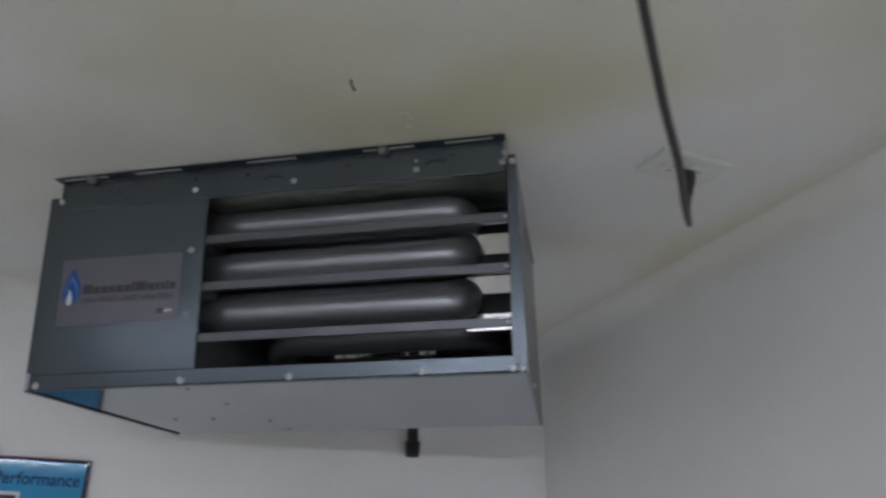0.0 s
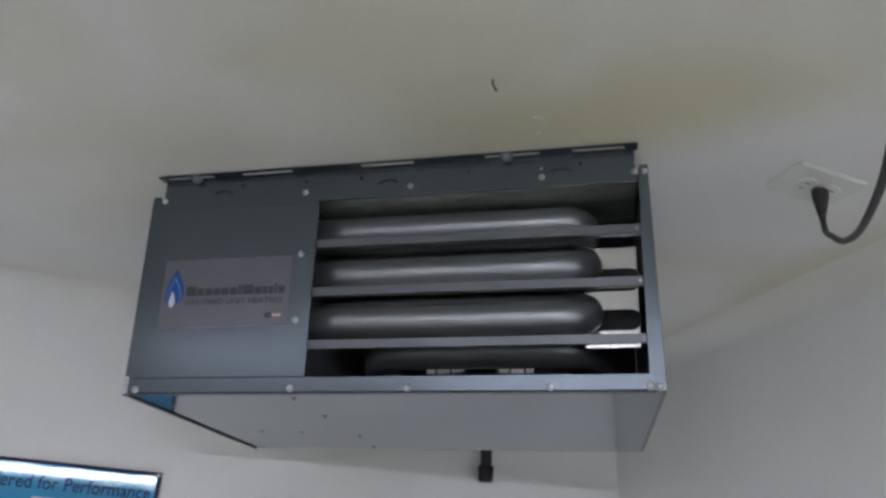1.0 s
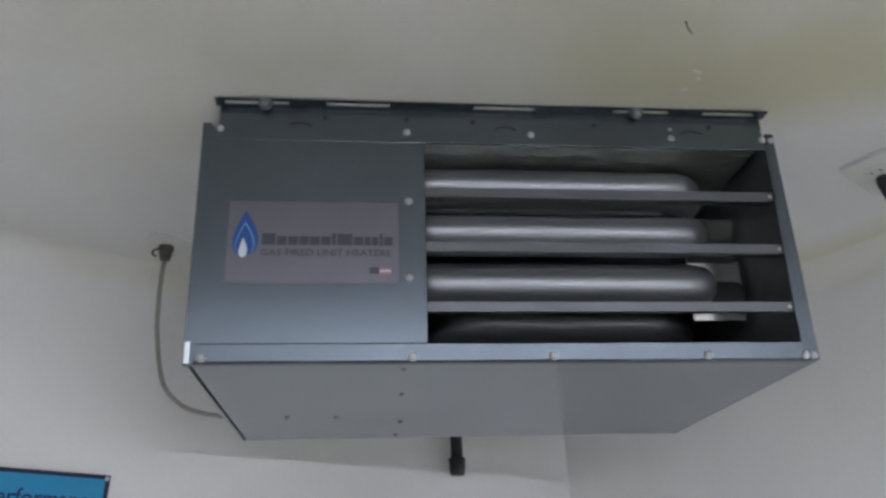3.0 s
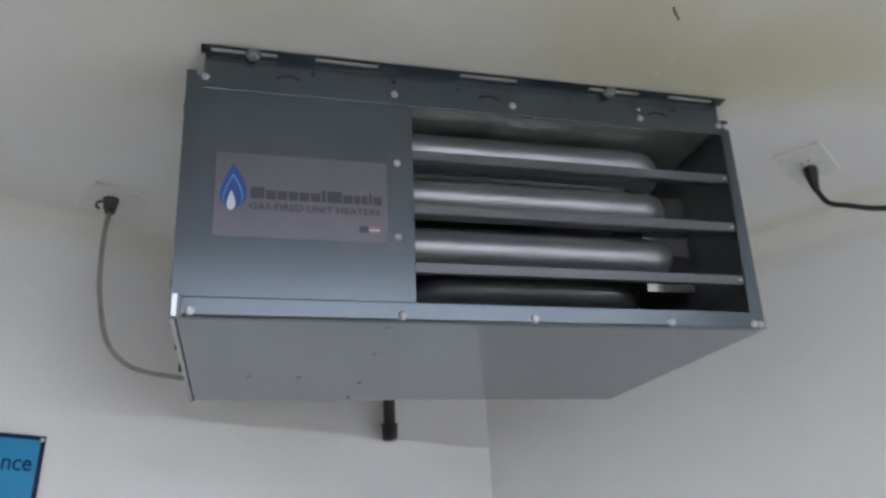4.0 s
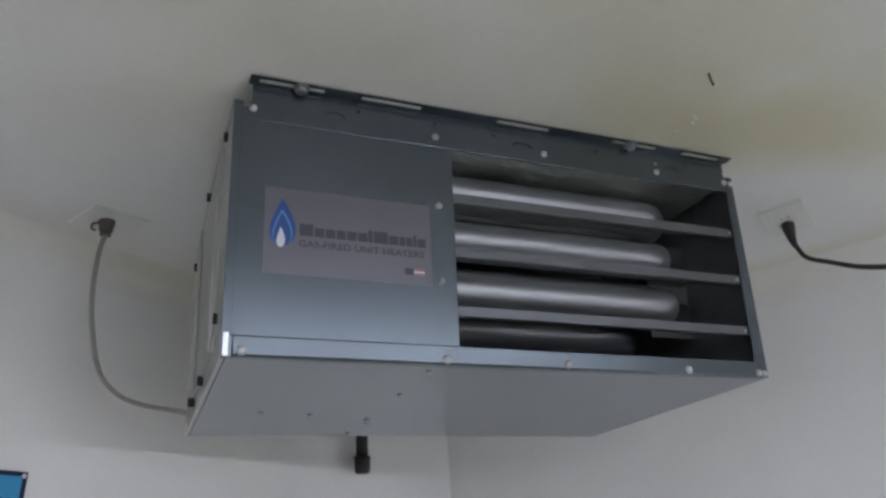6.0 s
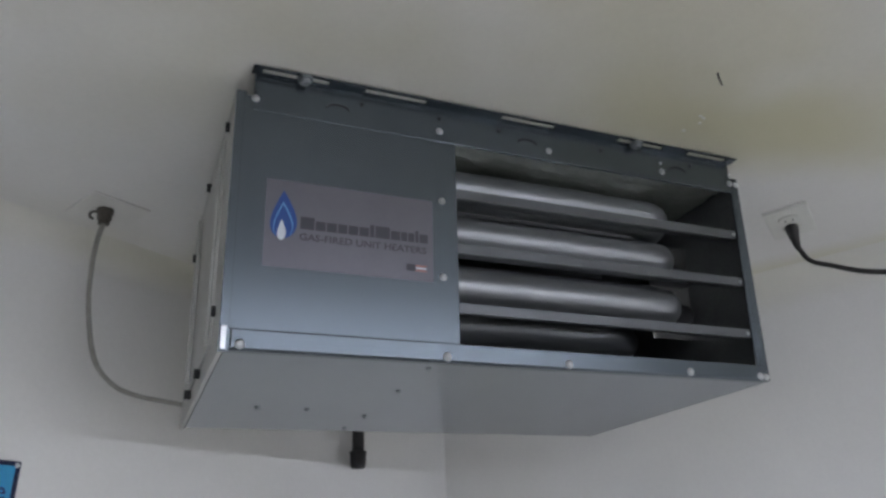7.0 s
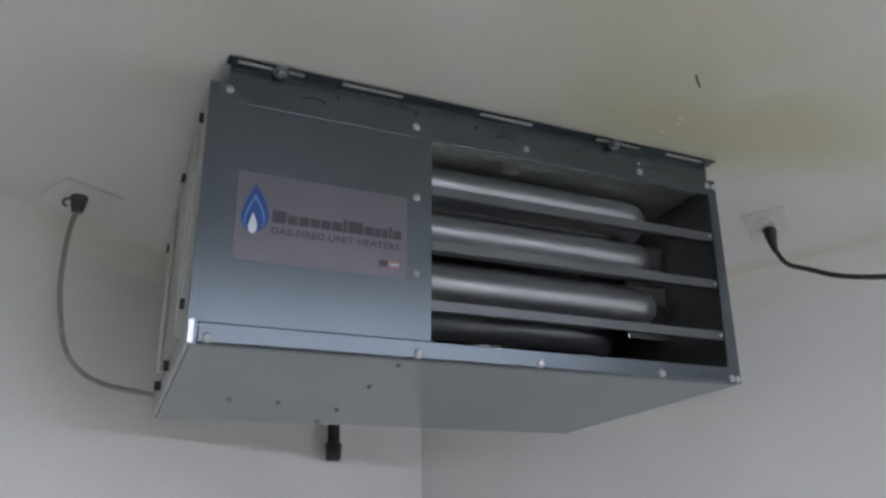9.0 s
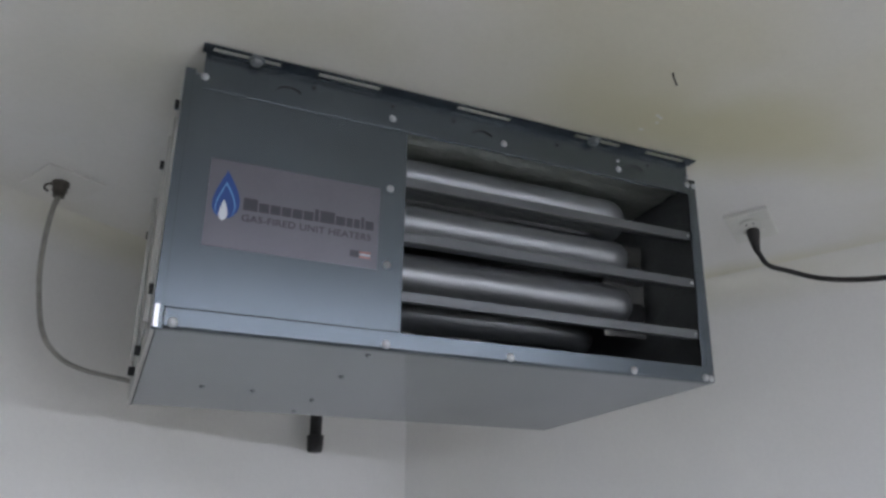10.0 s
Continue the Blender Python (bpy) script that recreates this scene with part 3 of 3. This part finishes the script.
low = [Vector((-0.128, 1.168, 2.0715)), Vector((-0.138, 1.144, 2.0695)), Vector((-0.158, 1.122, 2.0660))] + low
part("heat_exchanger_tube", hose(low, 0.0215, 20), TUBE, heater, "dull aluminised lower tube folded back on itself", smooth=True)
part("tube_clip", box(-0.231, -0.223, 0.986, 0.992, 1.9795, 2.001, 0.0008), BRIGHT, heater)

# the maker's label: film, flame mark, bars for the name, one line of lettering
LY = Y0 - 0.0023
label = part("maker_label", box(-0.699, -0.517, LY - 0.0004, LY + 0.0004, 2.057, 2.150), STICKER, front, "grey-violet printed label")


def flame(cx, z0, w, h, mat, off, name):
    """A pointed drop with a slight lean."""
    out = []
    for i in range(24):
        t = i / 23
        half = w / 2 * math.sin(math.pi * min(1, t * 1.02) ** 0.62) ** 0.9 if t < 0.98 else 0
        out.append((cx + half + 0.06 * w * math.sin(3 * t), z0 + h * t))
    pts = [(x, 0, z) for x, z in out] + [(2 * cx - x + 0.12 * w * math.sin(3 * i / 23), 0, z) for i, (x, z) in reversed(list(enumerate(out)))][1:-1]
    part(name, extrude_outline(pts, (0, LY - 0.0004 - off, 0), (0, -0.0002, 0)), mat, front)


flame(-0.6815, 2.0865, 0.0270, 0.0525, FLAME_BLUE, 0.0002, "flame_mark")
flame(-0.6815, 2.0865, 0.0200, 0.0400, FLAME_LINE, 0.0005, "flame_outline")
flame(-0.6815, 2.0860, 0.0180, 0.0372, FLAME_BLUE, 0.0008, "flame_inner")
flame(-0.6825, 2.0845, 0.0085, 0.0225, FLAME_CORE, 0.0011, "flame_core")
# the name itself as plain bars of its size
bx = -0.663
for w, h in ((0.0145, 0.0130), (0.0105, 0.0098), (0.0105, 0.0098), (0.0100, 0.0098), (0.0105, 0.0098), (0.0105, 0.0098), (0.0045, 0.0135),
             (0.0160, 0.0130), (0.0105, 0.0098), (0.0068, 0.0098), (0.0068, 0.0098), (0.0035, 0.0130), (0.0095, 0.0098)):
    part("name_bar", box(bx, bx + w, LY - 0.0008, LY - 0.0004, 2.0995, 2.0995 + h), INK, front)
    bx += w + 0.0013
m = Matrix.Translation((-0.6635, LY - 0.0007, 2.0875)) @ Matrix.Rotation(math.pi / 2, 4, "X")
part("label_lettering", lettering("GAS-FIRED UNIT HEATERS", 0.138, 0.0072, m), INK, front)
part("flag_mark", box(-0.548, -0.538, LY - 0.0008, LY - 0.0004, 2.0675, 2.0745), INK, front)
for k in range(3):
    part("flag_stripe", box(-0.5375, -0.5255, LY - 0.0008, LY - 0.0004, 2.0676 + 0.0025 * k, 2.0690 + 0.0025 * k), RED if k % 2 == 0 else FLAME_CORE, front)


# ---- capped gas pipe behind the heater ----
pipe = thing("gas_pipe", (-0.380, 1.657, 1.945), "short black iron gas pipe with a cap by the wall", "pipe")
at = Matrix.Translation((-0.380, 1.657, 0.004))
part("pipe", turned([(0, 1.958), (0.0112, 1.958), (0.0112, ceiling_z(1.657)), (0, ceiling_z(1.657))], at, 20), IRON, pipe, smooth=True)
part("cap", turned([(0, 1.941), (0.0118, 1.941), (0.0140, 1.9445), (0.0150, 1.955), (0.0150, 1.966), (0.0158, 1.9665), (0.0158, 1.9715), (0.0148, 1.972), (0.0112, 1.972)], at, 20), IRON, pipe)


# ---- ceiling outlet with its plug and hanging cord ----
def ceiling_frame(x, y, turn, drop=0.0):
    return Matrix.Translation((x, y, ceiling_z(y) + 0.001 - drop)) @ Matrix.Rotation(math.atan(-SLOPE), 4, "X") @ Matrix.Rotation(radians(turn), 4, "Z")


def gang_plate(name, x, y, turn, w, h, mat, label, category, thick=0.0065):
    ob = thing(name, (x, y, ceiling_z(y)), label, category)
    m = ceiling_frame(x, y, turn)
    bm = box(-w / 2, w / 2, -h / 2, h / 2, -thick, 0.0, thick / 3)
    bm.transform(m)
    part("cover_plate", bm, mat, ob)
    return ob, m


outlet, m = gang_plate("ceiling_outlet", 0.1475, 1.0490, 35.5, 0.110, 0.066, PLATE, "ivory outlet plate screwed to the ceiling", "outlet")
for s in (-1, 1):
    bm = turned([(0.0155, 0.0), (0.0155, 0.0018), (0.0145, 0.0026), (0, 0.0026)], Matrix(), 20)
    bm.transform(m @ Matrix.Translation((0.0195 * s, 0, -0.0064)) @ Matrix.Rotation(math.pi, 4, "X"))
    part("socket_face", bm, PLATE, outlet)
    for dx, w in ((-0.0055, 0.0016), (0.0055, 0.0014)):
        bm = box(0.0195 * s - 0.0035, 0.0195 * s + 0.0035, dx - w / 2, dx + w / 2, -0.0094, -0.0088)
        bm.transform(m)
        part("slot", bm, DARK, outlet)
bm = turned([(0.003, 0), (0.003, 0.001), (0, 0.0014)], Matrix(), 10)
bm.transform(m @ Matrix.Translation((0, 0, -0.0064)) @ Matrix.Rotation(math.pi, 4, "X"))
part("plate_screw", bm, ZINC, outlet)

cord = thing("power_cord", (0.1525, 1.052, 2.21), "black rubber power cord hanging in a swag from the ceiling outlet", "cord")
pz = ceiling_z(1.052) - 0.0085
body = [Vector((0.1527, 1.0525, pz)), Vector((0.1523, 1.0522, pz - 0.005)), Vector((0.1518, 1.0515, pz - 0.013)), Vector((0.1510, 1.0502, pz - 0.023)), Vector((0.1500, 1.0480, pz - 0.033)), Vector((0.1490, 1.0455, pz - 0.042))]
part("plug", hose(spline(body, 4), lambda t, i: 0.0120 if t < 0.3 else 0.0120 - 0.0075 * (t - 0.3) / 0.7, 12, flat=0.82), RUBBER, cord, "moulded black plug", smooth=True)
run = [(0.1490, 1.0455, pz - 0.039), (0.1454, 1.0269, 2.1841), (0.1411, 0.9874, 2.1610), (0.1344, 0.9285, 2.1302), (0.1253, 0.8504, 2.1039), (0.1152, 0.7709, 2.0891),
       (0.1042, 0.6767, 2.0869), (0.0876, 0.5792, 2.0960), (0.0720, 0.4830, 2.1260), (0.0570, 0.3900, 2.1740), (0.0470, 0.3000, 2.2450), (0.0440, 0.2400, ceiling_z(0.24) - 0.006)]
part("cable", hose(spline(run, 8), 0.0037, 10), RUBBER, cord, smooth=True)
hook = alone("cord_staple", turned([(0, -0.012), (0.006, -0.012), (0.007, 0.0), (0, 0.0)], Matrix.Translation((0.0440, 0.240, ceiling_z(0.24) + 0.001)), 10), ZINC,
             "small metal staple holding the cord to the ceiling", "staple")


# ---- cover plate with the flexible conduit ----
box_l, m = gang_plate("ceiling_box_cover", -0.849, 1.293, 28.0, 0.082, 0.075, PAINTED, "white painted square box cover on the ceiling", "box cover", 0.0036)
conduit = thing("flexible_conduit", (-0.853, 1.288, 2.23), "grey flexible metal conduit running from the ceiling to the heater", "conduit")
fz = ceiling_z(1.288) - 0.0035
at = Matrix.Translation((-0.853, 1.288, fz)) @ Matrix.Rotation(math.pi, 4, "X")
part("connector", turned([(0, -0.002), (0.0112, -0.002), (0.0112, 0.004), (0.0094, 0.005), (0.0094, 0.013), (0.0075, 0.0145), (0.0075, 0.020), (0, 0.020)], at, 18), BRONZE, conduit, "dark metal conduit connector")
part("clamp_screw", hose(spline([(-0.864, 1.286, fz - 0.003), (-0.870, 1.285, fz - 0.006), (-0.871, 1.285, fz - 0.012), (-0.866, 1.286, fz - 0.015)], 5), 0.0018, 8), BRONZE, conduit)
run = spline([(-0.8532, 1.2885, fz - 0.018), (-0.8582, 1.3010, 2.2050), (-0.8613, 1.3120, 2.1680), (-0.8594, 1.3170, 2.1142), (-0.8455, 1.3190, 2.0469), (-0.8227, 1.3205, 2.0149), (-0.7897, 1.3220, 1.9988), (-0.7285, 1.3235, 1.9886)], 34)
part("hose", hose(run, lambda t, i: 0.0038 if i % 2 else 0.0030, 10), FLEX, conduit)


# ---- bent nail and scuffs on the ceiling ----
nz = ceiling_z(0.7815)
alone("ceiling_nail", hose(spline([(-0.2300, 0.7815, nz + 0.001), (-0.2298, 0.7815, nz - 0.004), (-0.2280, 0.7820, nz - 0.009), (-0.2255, 0.7825, nz - 0.0135)], 6), 0.0013, 7), BRONZE,
      "thin bent nail hanging from the ceiling", "nail")
bm = bmesh.new()
rng = random.Random(4)
for k in range(4):
    cx, cy = -0.185 + rng.uniform(-0.012, 0.012), 0.872 + rng.uniform(-0.02, 0.02)
    pts = [(cx + rng.uniform(0.5, 1) * 0.004 * math.cos(a), cy + rng.uniform(0.5, 1) * 0.003 * math.sin(a), ceiling_z(cy) + 0.0002) for a in np.linspace(0, 2 * math.pi, 7)[:-1]]
    extrude_outline(pts, (0, 0, 0), (0, 0, 0.0008), bm)
alone("paint_flakes", bm, PLATE, "small loose flakes of yellowed ceiling paint", "paint flakes", kind="stuff")


# ---- blue tin sign on the wall ----
UX, UZ = -WAY_L, Vector((0, 0, 1))
OUT = Vector((UX.y, -UX.x, 0))
S = Vector((-0.918, 0, 1.9190))
S.y = CORNER.y + 0.585 * (S.x - CORNER.x)
TILT_SIGN = radians(-2.0)
U = UX * math.cos(TILT_SIGN) + UZ * math.sin(TILT_SIGN)
V = UZ * math.cos(TILT_SIGN) - UX * math.sin(TILT_SIGN)
LEAN = radians(1.38)
V, OUT = V * math.cos(LEAN) + OUT * math.sin(LEAN), OUT * math.cos(LEAN) - V * math.sin(LEAN)
S += Vector((UX.y, -UX.x, 0)) * 0.0055
SIGN = Matrix(((U.x, V.x, OUT.x, S.x), (U.y, V.y, OUT.y, S.y), (U.z, V.z, OUT.z, S.z), (0, 0, 0, 1)))
sign = thing("tin_sign", tuple(S), "glossy blue printed tin sign with dark border on the wall", "sign")
SW, SH = 0.350, 0.24


def on_sign(name, x0, x1, y0, y1, z0, z1, mat, text="", bevel=0.0):
    bm = box(x0, x1, y0, y1, z0, z1, bevel)
    bm.transform(SIGN)
    part(name, bm, mat, sign, text)


on_sign("border", -SW, 0, -SH, 0, 0.0, 0.0045, SIGN_EDGE, "dark blue rolled border", 0.0012)
on_sign("face", -SW + 0.006, -0.007, -SH + 0.006, -0.006, 0.0042, 0.0053, SIGN_BLUE, "sky-blue printed face")
bm = lettering("Powered for Performance", 0.290, 0.0215, SIGN @ Matrix.Translation((-0.3035, -0.0465, 0.0055)))
part("lettering", bm, SIGN_INK, sign, "dark blue painted words")
for x0, x1, y0, y1 in ((-0.200, -0.108, -0.087, -0.060), (-0.300, -0.018, -0.162, -0.090)):
    on_sign("badge_rim", x0, x1, y0, y1, 0.0053, 0.0060, SILVER)
    on_sign("badge_field", x0 + 0.006, x1 - 0.006, y0 + 0.006, y1 - 0.006, 0.0061, 0.0065, CHARCOAL)
on_sign("badge_shape", -0.180, -0.130, -0.078, -0.072, 0.0066, 0.0070, SILVER)
on_sign("badge_shape", -0.060, -0.030, -0.106, -0.101, 0.0066, 0.0070, SILVER)
on_sign("badge_shape", -0.048, -0.042, -0.147, -0.106, 0.0066, 0.0070, SILVER)
for nx in (-0.005, -SW + 0.005):
    bm = turned([(0.0032, 0), (0.0028, 0.0012), (0, 0.0018)], SIGN @ Matrix.Translation((nx, -0.005, 0.0048)), 10)
    part("nail_head", bm, ZINC, sign)
